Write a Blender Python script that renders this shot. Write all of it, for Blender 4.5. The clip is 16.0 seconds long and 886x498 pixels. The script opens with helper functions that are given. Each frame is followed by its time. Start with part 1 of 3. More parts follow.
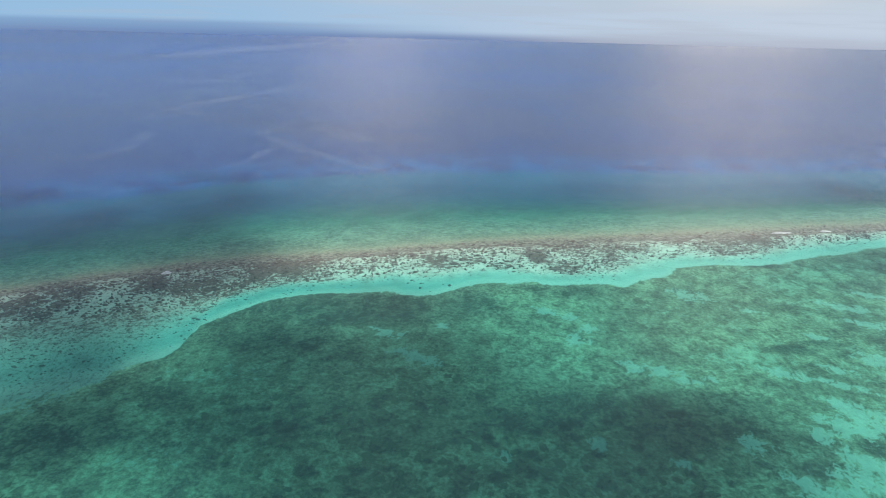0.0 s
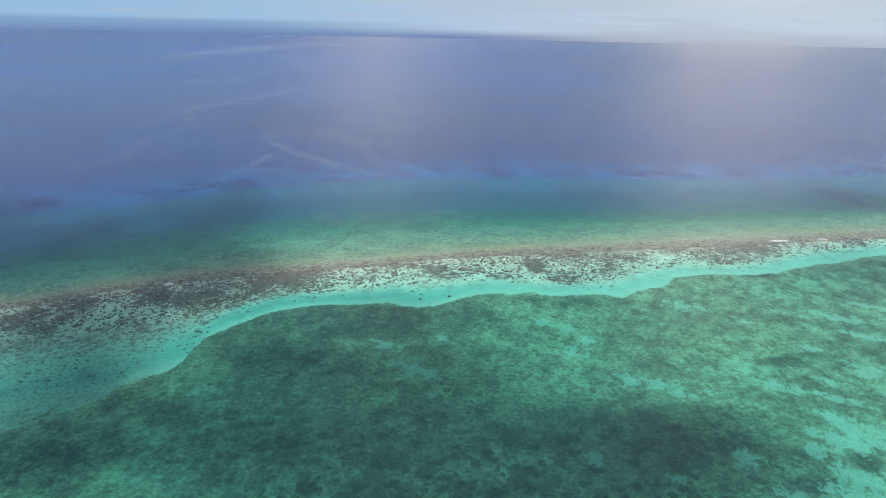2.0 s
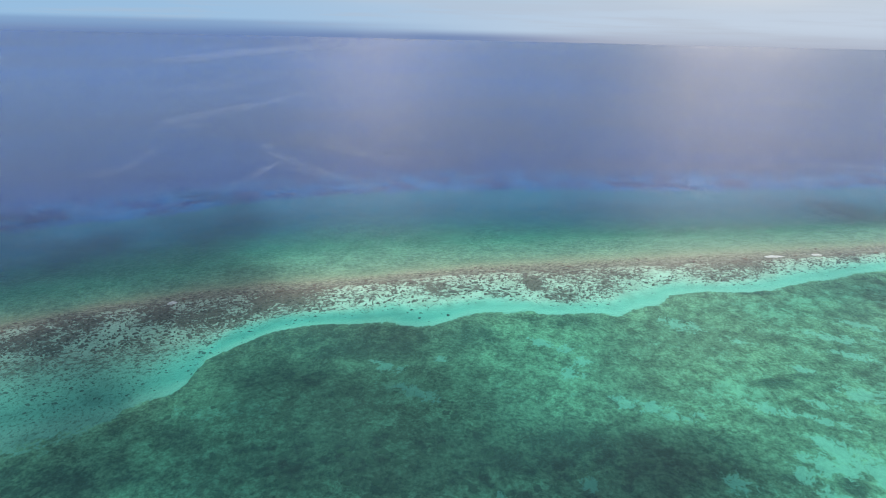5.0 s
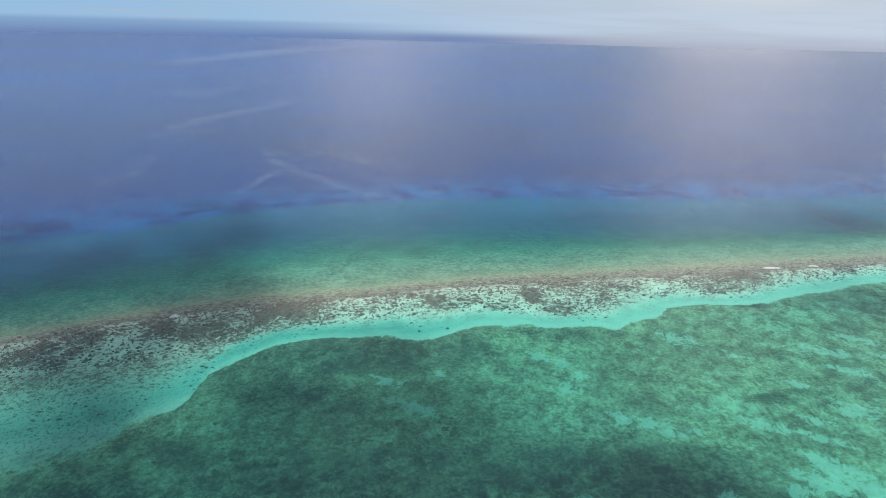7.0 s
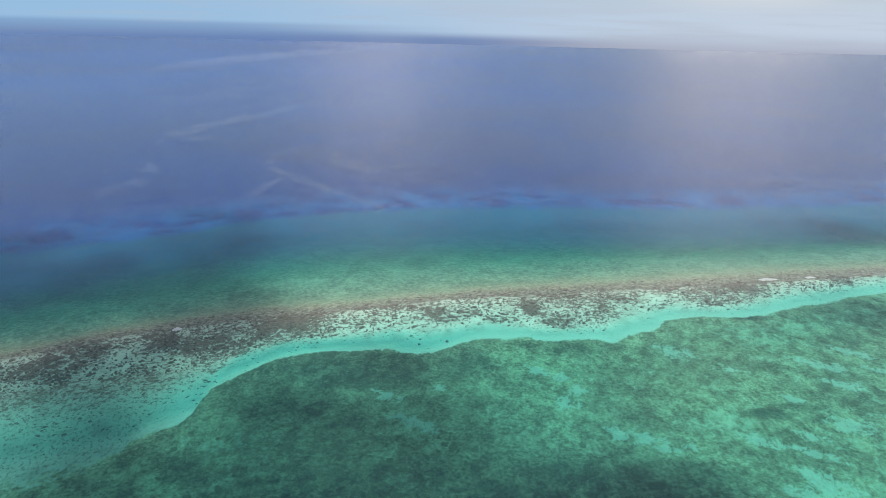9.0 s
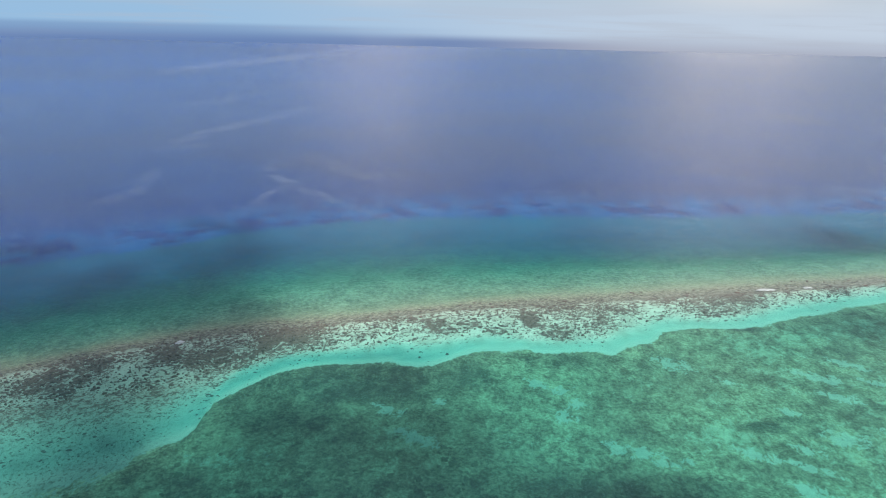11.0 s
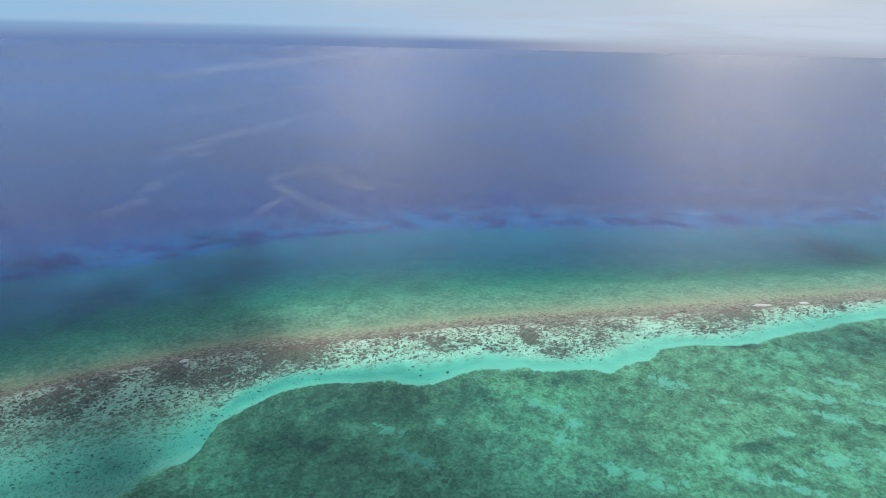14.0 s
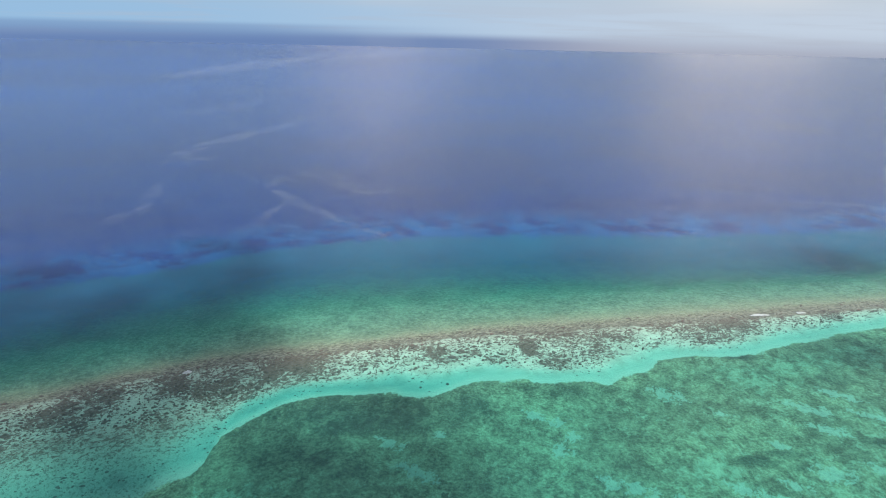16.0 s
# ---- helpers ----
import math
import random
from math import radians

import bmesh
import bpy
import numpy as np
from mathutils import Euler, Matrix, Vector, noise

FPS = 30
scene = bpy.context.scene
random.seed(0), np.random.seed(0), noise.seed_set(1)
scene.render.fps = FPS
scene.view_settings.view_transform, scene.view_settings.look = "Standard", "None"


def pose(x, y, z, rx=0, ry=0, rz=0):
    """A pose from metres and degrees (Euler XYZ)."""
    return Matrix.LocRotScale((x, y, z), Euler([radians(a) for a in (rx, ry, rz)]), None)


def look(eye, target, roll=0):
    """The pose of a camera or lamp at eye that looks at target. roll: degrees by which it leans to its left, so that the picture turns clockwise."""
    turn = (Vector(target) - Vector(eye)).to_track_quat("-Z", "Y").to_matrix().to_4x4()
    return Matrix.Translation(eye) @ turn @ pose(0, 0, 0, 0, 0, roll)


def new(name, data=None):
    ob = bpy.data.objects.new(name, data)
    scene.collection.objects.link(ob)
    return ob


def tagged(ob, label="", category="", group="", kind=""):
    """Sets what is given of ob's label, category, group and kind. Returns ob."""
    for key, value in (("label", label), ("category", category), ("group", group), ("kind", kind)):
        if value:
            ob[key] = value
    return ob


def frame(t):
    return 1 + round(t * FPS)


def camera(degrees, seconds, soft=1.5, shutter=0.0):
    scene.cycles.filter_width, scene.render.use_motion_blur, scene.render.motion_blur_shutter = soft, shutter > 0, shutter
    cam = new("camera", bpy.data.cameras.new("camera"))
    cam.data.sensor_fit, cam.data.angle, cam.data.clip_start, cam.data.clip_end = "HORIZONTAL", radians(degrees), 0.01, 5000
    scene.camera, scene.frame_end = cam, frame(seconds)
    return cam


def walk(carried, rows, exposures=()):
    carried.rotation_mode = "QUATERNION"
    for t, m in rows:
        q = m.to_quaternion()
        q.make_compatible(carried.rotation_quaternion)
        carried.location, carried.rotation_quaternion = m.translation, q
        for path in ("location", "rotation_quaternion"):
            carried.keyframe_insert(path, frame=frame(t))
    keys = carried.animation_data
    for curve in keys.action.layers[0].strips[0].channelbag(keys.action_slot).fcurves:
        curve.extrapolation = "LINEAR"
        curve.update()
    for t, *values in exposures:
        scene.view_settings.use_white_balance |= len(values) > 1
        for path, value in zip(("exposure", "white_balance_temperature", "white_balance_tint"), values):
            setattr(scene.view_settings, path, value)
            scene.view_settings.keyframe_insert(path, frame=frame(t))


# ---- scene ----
# A drone climbs straight up beside a barrier reef: lagoon in front, reef crest across, open ocean behind.
cam = camera(72.0, 16.0, soft=1.0)
ROWS = [
    (0.0, 0.00, 0.00, 100.00, -20.15, -1.32, 0.00),
    (2.0, 0.04, -0.70, 106.04, -20.30, -1.22, -0.03),
    (4.0, 0.14, -1.39, 112.20, -20.31, -1.24, -0.04),
    (6.5, 0.20, -2.16, 119.96, -20.23, -1.31, -0.02),
    (8.0, 0.35, -2.75, 124.70, -20.15, -1.34, 0.02),
    (9.0, 0.46, -3.25, 127.65, -20.06, -1.34, 0.05),
    (11.5, 0.61, -4.21, 135.15, -19.89, -1.22, 0.08),
    (13.0, 0.55, -4.74, 139.85, -19.85, -1.20, 0.12),
    (14.5, 0.59, -5.10, 144.99, -19.91, -1.20, 0.15),
    (16.0, 0.40, -5.45, 150.35, -20.01, -1.24, 0.16),
]
walk(cam, [(t, pose(x, y, z, 90 + pitch, roll, yaw)) for t, x, y, z, pitch, roll, yaw in ROWS])

# ---- light ----
SUN_ELEV, SUN_AZ = 48.0, 118.0  # degrees; azimuth from +y (ahead) towards +x (right)
SUN_DIR = Vector((math.sin(radians(SUN_AZ)) * math.cos(radians(SUN_ELEV)),
                  math.cos(radians(SUN_AZ)) * math.cos(radians(SUN_ELEV)), math.sin(radians(SUN_ELEV))))


class Nodes:
    """Short hand for building a node tree."""

    def __init__(self, tree):
        self.tree = tree
        tree.nodes.clear()

    def add(self, kind, inputs=None, **props):
        n = self.tree.nodes.new(kind)
        for k, v in props.items():
            setattr(n, k, v)
        for k, v in (inputs or {}).items():
            if isinstance(v, bpy.types.NodeSocket):
                self.tree.links.new(v, n.inputs[k])
            else:
                n.inputs[k].default_value = v
        return n

    def math(self, op, a, b=0.0, clamp=False):
        return self.add("ShaderNodeMath", {0: a, 1: b}, operation=op, use_clamp=clamp).outputs[0]

    def ramp(self, value, lo, hi, to_lo=0.0, to_hi=1.0, smooth=True):
        return self.add("ShaderNodeMapRange", {0: value, 1: lo, 2: hi, 3: to_lo, 4: to_hi},
                        interpolation_type="SMOOTHSTEP" if smooth else "LINEAR").outputs[0]

    def mix(self, fac, a, b):
        n = self.add("ShaderNodeMix", data_type="RGBA")
        for k, v in ((0, fac), (6, a), (7, b)):
            if isinstance(v, bpy.types.NodeSocket):
                self.tree.links.new(v, n.inputs[k])
            else:
                n.inputs[k].default_value = (*v, 1) if k > 0 else v
        return n.outputs[2]

    def noise(self, vector, scale, detail=4.0, rough=0.55, distort=0.0):
        return self.add("ShaderNodeTexNoise", {"Vector": vector, "Scale": scale, "Detail": detail,
                                               "Roughness": rough, "Distortion": distort}).outputs[0]

    def place(self, vector, loc=(0, 0, 0), rot=(0, 0, 0), scale=(1, 1, 1)):
        """Turns first, then scales, so that patterns can be drawn out along a slanting line."""
        return self.add("ShaderNodeMapping", {"Vector": vector, "Location": loc, "Rotation": [radians(a) for a in rot],
                                              "Scale": [1 / v for v in scale]}, vector_type="TEXTURE").outputs[0]


def build_world():
    w = bpy.data.worlds.new("hazy_tropical_sky")
    scene.world = w
    w.use_nodes = True
    n = Nodes(w.node_tree)
    way = n.add("ShaderNodeTexCoord").outputs["Generated"]
    xyz = n.add("ShaderNodeSeparateXYZ", {0: way}).outputs
    sky = n.add("ShaderNodeTexSky", sky_type="NISHITA", sun_disc=False, sun_elevation=radians(SUN_ELEV),
                sun_rotation=radians(SUN_AZ), dust_density=0.6)
    blue = n.add("ShaderNodeVectorMath", {0: sky.outputs[0], "Scale": 0.08}, operation="SCALE").outputs[0]
    # sea haze low over the horizon, paler towards the sun
    side = n.ramp(xyz[0], -0.55, 0.55)
    haze = n.mix(side, (0.31, 0.51, 0.74), (0.55, 0.64, 0.76))
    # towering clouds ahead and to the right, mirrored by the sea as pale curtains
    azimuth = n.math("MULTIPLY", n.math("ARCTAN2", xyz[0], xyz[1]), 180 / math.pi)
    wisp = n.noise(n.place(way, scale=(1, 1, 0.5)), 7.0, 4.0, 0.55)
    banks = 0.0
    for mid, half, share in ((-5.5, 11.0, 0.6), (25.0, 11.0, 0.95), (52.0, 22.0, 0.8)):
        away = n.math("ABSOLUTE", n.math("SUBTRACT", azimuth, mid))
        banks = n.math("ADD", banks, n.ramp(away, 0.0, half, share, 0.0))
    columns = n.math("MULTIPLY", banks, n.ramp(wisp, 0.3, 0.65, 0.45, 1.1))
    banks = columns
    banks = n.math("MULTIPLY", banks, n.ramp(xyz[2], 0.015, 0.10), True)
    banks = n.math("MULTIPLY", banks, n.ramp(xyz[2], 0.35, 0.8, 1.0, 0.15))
    low = n.ramp(xyz[2], 0.01, 0.14, 1.0, 0.05)
    upper = n.mix(low, blue, haze)
    broken = n.math("MULTIPLY", n.ramp(wisp, 0.35, 0.6, 0.5, 0.95), n.ramp(xyz[2], 0.45, 0.8))
    broken = n.math("MULTIPLY", broken, n.ramp(xyz[0], -0.55, 0.1, 0.55, 1.03))  # clearer away from the sun
    upper = n.mix(broken, upper, (1.00, 1.06, 1.13))
    # flat cloud streaks just over the horizon
    bars = n.ramp(n.noise(n.place(way, scale=(2.2, 2.2, 45)), 2.0, 4.0, 0.55), 0.45, 0.68, 0.0, 0.4)
    bars = n.math("MULTIPLY", bars, n.ramp(xyz[2], 0.0, 0.06, 1.0, 0.0))
    upper = n.mix(bars, upper, (0.46, 0.50, 0.58))
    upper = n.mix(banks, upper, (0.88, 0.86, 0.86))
    # the ocean past the water sheet's far edge, with haze painted in towards the right
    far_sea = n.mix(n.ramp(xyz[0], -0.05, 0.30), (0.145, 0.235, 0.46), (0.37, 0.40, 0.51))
    # cloud reflections painted into the strip as pale columns
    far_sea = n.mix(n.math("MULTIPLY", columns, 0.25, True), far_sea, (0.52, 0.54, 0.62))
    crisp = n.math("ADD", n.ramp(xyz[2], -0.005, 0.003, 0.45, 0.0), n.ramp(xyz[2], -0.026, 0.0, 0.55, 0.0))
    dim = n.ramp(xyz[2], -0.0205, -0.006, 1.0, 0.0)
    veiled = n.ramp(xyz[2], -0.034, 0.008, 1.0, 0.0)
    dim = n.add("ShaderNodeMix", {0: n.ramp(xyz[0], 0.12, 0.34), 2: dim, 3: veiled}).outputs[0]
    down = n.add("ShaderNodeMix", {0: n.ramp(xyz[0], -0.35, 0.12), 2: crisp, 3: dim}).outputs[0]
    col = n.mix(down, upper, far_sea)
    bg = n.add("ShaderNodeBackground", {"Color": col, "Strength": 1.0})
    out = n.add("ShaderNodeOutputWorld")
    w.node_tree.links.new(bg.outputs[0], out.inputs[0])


build_world()
lamp = bpy.data.lights.new("sun", "SUN")
lamp.energy, lamp.angle, lamp.color = 3.1, radians(2.6), (1.0, 0.95, 0.87)
sun = new("sun", lamp)
sun.matrix_world = look((0, 0, 0), -SUN_DIR)

# ---- plan of the reef: lines across it, as y over x ----
LINE_X = np.array([-520, -200, -121, -114, -108, -99, -97, -91, -85, -84, -83, -79, -72, -66, -54, -40, -17, -12, -6, 1, 9, 20, 32, 41, 44, 57, 72, 78, 86, 100, 107, 128, 149, 160, 175, 188, 202, 216, 230, 300, 700])
SAND_EDGE = np.array([0, 108, 145, 149, 152, 155, 161, 165, 169, 177, 188, 196, 204, 211, 218, 221, 223, 220, 219, 222, 228, 234, 234, 237, 233, 235, 235, 232, 239, 245, 255, 261, 261, 265, 272, 277, 281, 289, 292, 316, 440])


def line(xs, ys):
    return lambda x: np.interp(x, xs, ys)


sand_edge = line(LINE_X, SAND_EDGE)
clump_low = line([-520, -160, -145, -129, -114, -101, -93, -82, -79, -63, -44, -32, -19, 2, 15, 29, 42, 61, 78, 92, 115, 137, 165, 182, 211, 230, 259, 700],
                 [40, 181, 192, 197, 201, 204, 211, 215, 221, 229, 233, 236, 242, 244, 248, 251, 246, 246, 251, 262, 272, 270, 280, 290, 298, 304, 314, 455])
clump_top = line([-520, -178, -160, -142, -121, -98, -86, -61, -35, 8, 37, 67, 99, 132, 166, 201, 265, 700],
                 [60, 205, 214, 225, 234, 241, 247, 252, 261, 274, 279, 283, 290, 296, 301, 308, 322, 458])
crest_top = line([-520, -184, -156, -136, -119, -103, -78, -50, -22, 8, 39, 71, 105, 158, 214, 278, 700],
                 [75, 215, 228, 240, 248, 257, 266, 272, 279, 289, 297, 303, 309, 321, 332, 342, 470])
green_line = line([-520, -190, -130, -109, -84, -24, 41, 111, 185, 295, 700], [90, 228, 258, 274, 290, 308, 319, 333, 345, 367, 500])
teal_line = line([-520, -220, -163, -134, -106, -60, 8, 80, 154, 306, 700], [110, 248, 284, 303, 316, 333, 347, 353, 360, 384, 520])
blue_line = line([-620, -251, -200, -172, -143, -110, -53, 9, 97, 184, 280, 367, 800], [130, 312, 340, 355, 377, 396, 417, 430, 438, 442, 455, 472, 620])


def value_noise(x, y, size, seed, octaves=4, gain=0.5):
    """Smooth fractal noise about 0, in -1..1, with features of the given size in metres."""
    total, amp, norm = np.zeros_like(x, dtype=float), 1.0, 0.0
    for o in range(octaves):
        rng = np.random.default_rng(seed + 31 * o)
        table = rng.uniform(-1, 1, (256, 256))
        u, v = x / size + 17.3 * o, y / size + 41.7 * o
        i, j = np.floor(u).astype(int), np.floor(v).astype(int)
        a, b = u - i, v - j
        a, b = a * a * (3 - 2 * a), b * b * (3 - 2 * b)
        i0, i1, j0, j1 = i % 256, (i + 1) % 256, j % 256, (j + 1) % 256
        total += amp * ((table[i0, j0] * (1 - a) + table[i1, j0] * a) * (1 - b) + (table[i0, j1] * (1 - a) + table[i1, j1] * a) * b)
        norm += amp
        amp, size = amp * gain, size / 2
    return total / norm


def step(v, lo, hi):
    t = np.clip((v - lo) / (hi - lo), 0, 1)
    return t * t * (3 - 2 * t)


def across(x, y):
    """Place across the reef: 0 at the lagoon's sand edge, 1 where coral starts, 2 crest, 3 outer crest, 4 green slope, 5 teal, 6 drop-off."""
    out = y - sand_edge(x)
    wob = 1.7 + 4.8 * step(out, 15, 170)
    yw = y + wob * value_noise(x, y, 7, 5, 4, 0.62) - 2.3 * step(40 - out, 0, 45)
    xw = x * (1 - 0.010 * step(40 - out, 0, 45)) + wob * value_noise(x, y, 8, 7, 4, 0.6)
    lines = [f(xw) for f in (sand_edge, clump_low, clump_top, crest_top, green_line, teal_line, blue_line)]
    for k in range(1, 7):
        lines[k] = np.maximum(lines[k], lines[k - 1] + 2.0)
    q = (yw - lines[0]) / 40.0
    q = np.where(yw > lines[0], 0.0, q)
    for k in range(6):
        q += np.clip((yw - lines[k]) / (lines[k + 1] - lines[k]), 0, 1)
    return q + np.clip((yw - lines[6]) / 60.0, 0, None)


DEPTH_Q = [-6, -2, -0.5, -0.05, 0.1, 0.5, 1.0, 1.6, 2.0, 2.5, 3.0, 4.0, 5.0, 5.6, 6.0, 6.6, 8.0, 40]
DEPTH_M = [2.2, 1.8, 1.6, 1.35, 1.3, 1.12, 0.84, 0.58, 0.34, 0.26, 0.48, 1.15, 2.8, 4.8, 7.6, 17.0, 34.0, 60.0]


def depth_at(x, y):
    q = across(x, y)
    d = np.interp(q, DEPTH_Q, DEPTH_M)
    d = d + (0.38 + 0.62 * step(32 - x, 0, 50) * (1 - 0.75 * step(-x, 78, 105))) * np.interp(q, [0.0, 0.22, 0.5, 0.9], [0, 1, 0.8, 0])  # a deeper channel of sand
    shoal = step(x, 40, 130) * step(-q, 0.2, 1.2) * 0.33  # the lagoon is shallower towards +x
    return d - shoal, q


def bed_height(x, y):
    """Seabed height at one place or many."""
    d, q = depth_at(x, y)
    return -d + relief(x, y, q)


def relief(x, y, q):
    lagoon = step(-q, 0.0, 0.4)
    reef = step(q, 0.9, 1.4) * (1 - step(q, 3.2, 5.0))
    return (0.28 * lagoon * value_noise(x, y, 7, 11, 4) + 0.16 * reef * value_noise(x, y, 3.2, 13, 3)
            + 0.05 * value_noise(x, y, 2.2, 17, 2))


# ---- materials ----
def material(name):
    m = bpy.data.materials.new(name)
    m.use_nodes = True
    return m, Nodes(m.node_tree)


def surface(m, n, shader):
    out = n.add("ShaderNodeOutputMaterial")
    m.node_tree.links.new(shader, out.inputs[0])
    return m


def attribute(n, name):
    return n.add("ShaderNodeAttribute", attribute_name=name).outputs["Fac"]


def seabed_material():
    m, n = material("sand_and_reef")
    at = n.add("ShaderNodeNewGeometry").outputs["Position"]
    grain = n.noise(at, 1.7, 5.0, 0.65)
    broad = n.noise(at, 0.035, 4.0, 0.55)
    blotch = n.noise(at, 0.13, 6.0, 0.65)
    sand = n.mix(grain, (0.76, 0.76, 0.64), (0.92, 0.92, 0.81))
    sand = n.mix(n.math("MULTIPLY", n.ramp(blotch, 0.40, 0.64, 0.12, 0.6), n.ramp(attribute(n, "rubble"), 0.0, 0.35, 0.08, 0.8)), sand, (0.40, 0.39, 0.31))
    sand = n.mix(n.math("MULTIPLY", attribute(n, "silt"), n.ramp(blotch, 0.34, 0.62, 1.0, 0.5)), sand, (0.33, 0.315, 0.26))
    specks = n.math("MULTIPLY", attribute(n, "silt"), n.ramp(n.noise(n.place(at, rot=(0, 0, 18), scale=(1.5, 1, 1)), 0.62, 5.0, 0.7), 0.52, 0.60, 0.0, 0.75))
    sand = n.mix(specks, sand, (0.15, 0.115, 0.10))
    ragged = n.noise(n.place(at, rot=(0, 0, -24), scale=(1.6, 1.0, 1.0)), 0.32, 9.0, 0.75, 0.8)
    # seagrass and algae on the lagoon floor, in drawn-out mats
    mats = n.place(at, rot=(0, 0, -24), scale=(1.4, 1.0, 1.0))
    tuft = n.noise(mats, 0.22, 9.0, 0.75, 0.4)
    fine = n.noise(at, 1.2, 6.0, 0.75)
    patch = n.math("ADD", n.math("MULTIPLY", tuft, 0.72), n.math("MULTIPLY", fine, 0.28))
    cover = attribute(n, "grass")
    grass_here = n.ramp(n.math("ADD", cover, n.math("MULTIPLY", n.math("SUBTRACT", patch, 0.5), 2.6)), 0.32, 0.66)
    mottle = n.math("ADD", n.math("MULTIPLY", n.noise(n.place(at, rot=(0, 0, -24), scale=(1.3, 1.0, 1.0)), 0.12, 8.0, 0.68, 0.3), 0.7), n.math("MULTIPLY", n.noise(at, 0.45, 7.0, 0.72), 0.3))
    weed = n.mix(n.ramp(mottle, 0.375, 0.61), (0.27, 0.21, 0.135), (0.68, 0.60, 0.39))
    # darker tussocks, a few metres across
    tussock = n.add("ShaderNodeTexVoronoi", {"Vector": n.place(at, scale=(0.8, 1, 1)), "Scale": 0.21, "Randomness": 1.0}).outputs["Distance"]
    tussock = n.math("ADD", tussock, n.math("MULTIPLY", n.math("SUBTRACT", fine, 0.5), 0.5))
    tussock = n.math("MULTIPLY", n.ramp(tussock, 0.14, 0.40, 0.95, 0.0), n.ramp(attribute(n, "tussocks"), 0.0, 1.0, 0.10, 0.8))
    weed = n.mix(tussock, weed, (0.115, 0.09, 0.065))
    knoll = n.ramp(n.math("ADD", attribute(n, "knolls"), n.math("MULTIPLY", n.math("SUBTRACT", ragged, 0.5), 2.6)), 0.25, 0.8, 0.0, 0.62)
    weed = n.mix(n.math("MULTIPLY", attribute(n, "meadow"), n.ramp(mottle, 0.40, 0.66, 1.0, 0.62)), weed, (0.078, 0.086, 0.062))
    weed = n.mix(n.ramp(broad, 0.40, 0.60), weed, n.mix(0.38, weed, (0.21, 0.165, 0.115)))
    grit = n.ramp(n.noise(at, 0.9, 5.0, 0.8), 0.36, 0.64, 0.68, 1.33)
    weed = n.add("ShaderNodeVectorMath", {0: weed, "Scale": grit}, operation="SCALE").outputs[0]
    open_sand = n.ramp(n.math("ADD", attribute(n, "bare"), n.math("MULTIPLY", n.math("SUBTRACT", ragged, 0.5), 3.2)), 0.45, 0.82)
    thin = n.mix(n.ramp(mottle, 0.36, 0.62), (0.47, 0.45, 0.30), (0.84, 0.82, 0.59))
    floor = n.mix(n.math("MULTIPLY", open_sand, 0.7), thin, sand)
    inner = n.ramp(n.math("ADD", attribute(n, "lagoon"), n.math("MULTIPLY", n.math("SUBTRACT", ragged, 0.5), 2.2)), 0.3, 0.7)
    col = n.mix(inner, sand, floor)
    col = n.mix(n.math("MULTIPLY", grass_here, n.math("MULTIPLY", inner, n.ramp(open_sand, 0.0, 1.0, 1.0, 0.2))), col, weed)
    col = n.mix(knoll, col, (0.085, 0.068, 0.05))
    # pavement of the crest and the outer slope
    knobs = n.ramp(n.noise(n.place(at, rot=(0, 0, 18), scale=(0.55, 1, 1)), 1.1, 7.0, 0.78), 0.38, 0.64)
    pave = n.mix(knobs, (0.15, 0.118, 0.10), (0.56, 0.475, 0.39))
    tan = n.mix(knobs, (0.17, 0.16, 0.10), (0.49, 0.465, 0.31))
    pave = n.mix(attribute(n, "outer"), pave, tan)
    slope = n.mix(n.ramp(n.math("ADD", n.math("MULTIPLY", n.noise(at, 0.06, 5.0, 0.65), 0.25), n.math("MULTIPLY", n.noise(at, 0.5, 7.0, 0.8), 0.75)), 0.36, 0.64), (0.18, 0.22, 0.165), (0.50, 0.55, 0.40))
    col = n.mix(attribute(n, "slope"), col, slope)
    col = n.mix(attribute(n, "crest"), col, pave)
    # rubble and coral banks on the back reef
    lump = n.noise(n.place(at, rot=(0, 0, 20), scale=(0.8, 1.0, 1.0)), 0.48, 8.0, 0.72, 0.9)
    small = n.noise(at, 2.0, 5.0, 0.7)
    pile = n.math("ADD", n.math("MULTIPLY", lump, 0.72), n.math("MULTIPLY", small, 0.28))
    bank = n.math("SUBTRACT", n.math("ADD", pile, n.math("MULTIPLY", attribute(n, "rubble"), 0.5)), 0.75)
    bank_here = n.ramp(bank, -0.012, 0.012)
    stone = n.mix(n.noise(at, 0.8, 6.0, 0.7), (0.115, 0.078, 0.066), (0.38, 0.27, 0.225))
    stone = n.add("ShaderNodeVectorMath", {0: stone, "Scale": grit}, operation="SCALE").outputs[0]
    col = n.mix(bank_here, col, stone)
    bump = n.add("ShaderNodeBump", {"Strength": 0.6, "Distance": 0.5, "Height": n.math("ADD", patch, pile)})
    b = n.add("ShaderNodeBsdfPrincipled", {"Base Color": col, "Roughness": 0.9, "Normal": bump.outputs[0]})
    return surface(m, n, b.outputs[0])


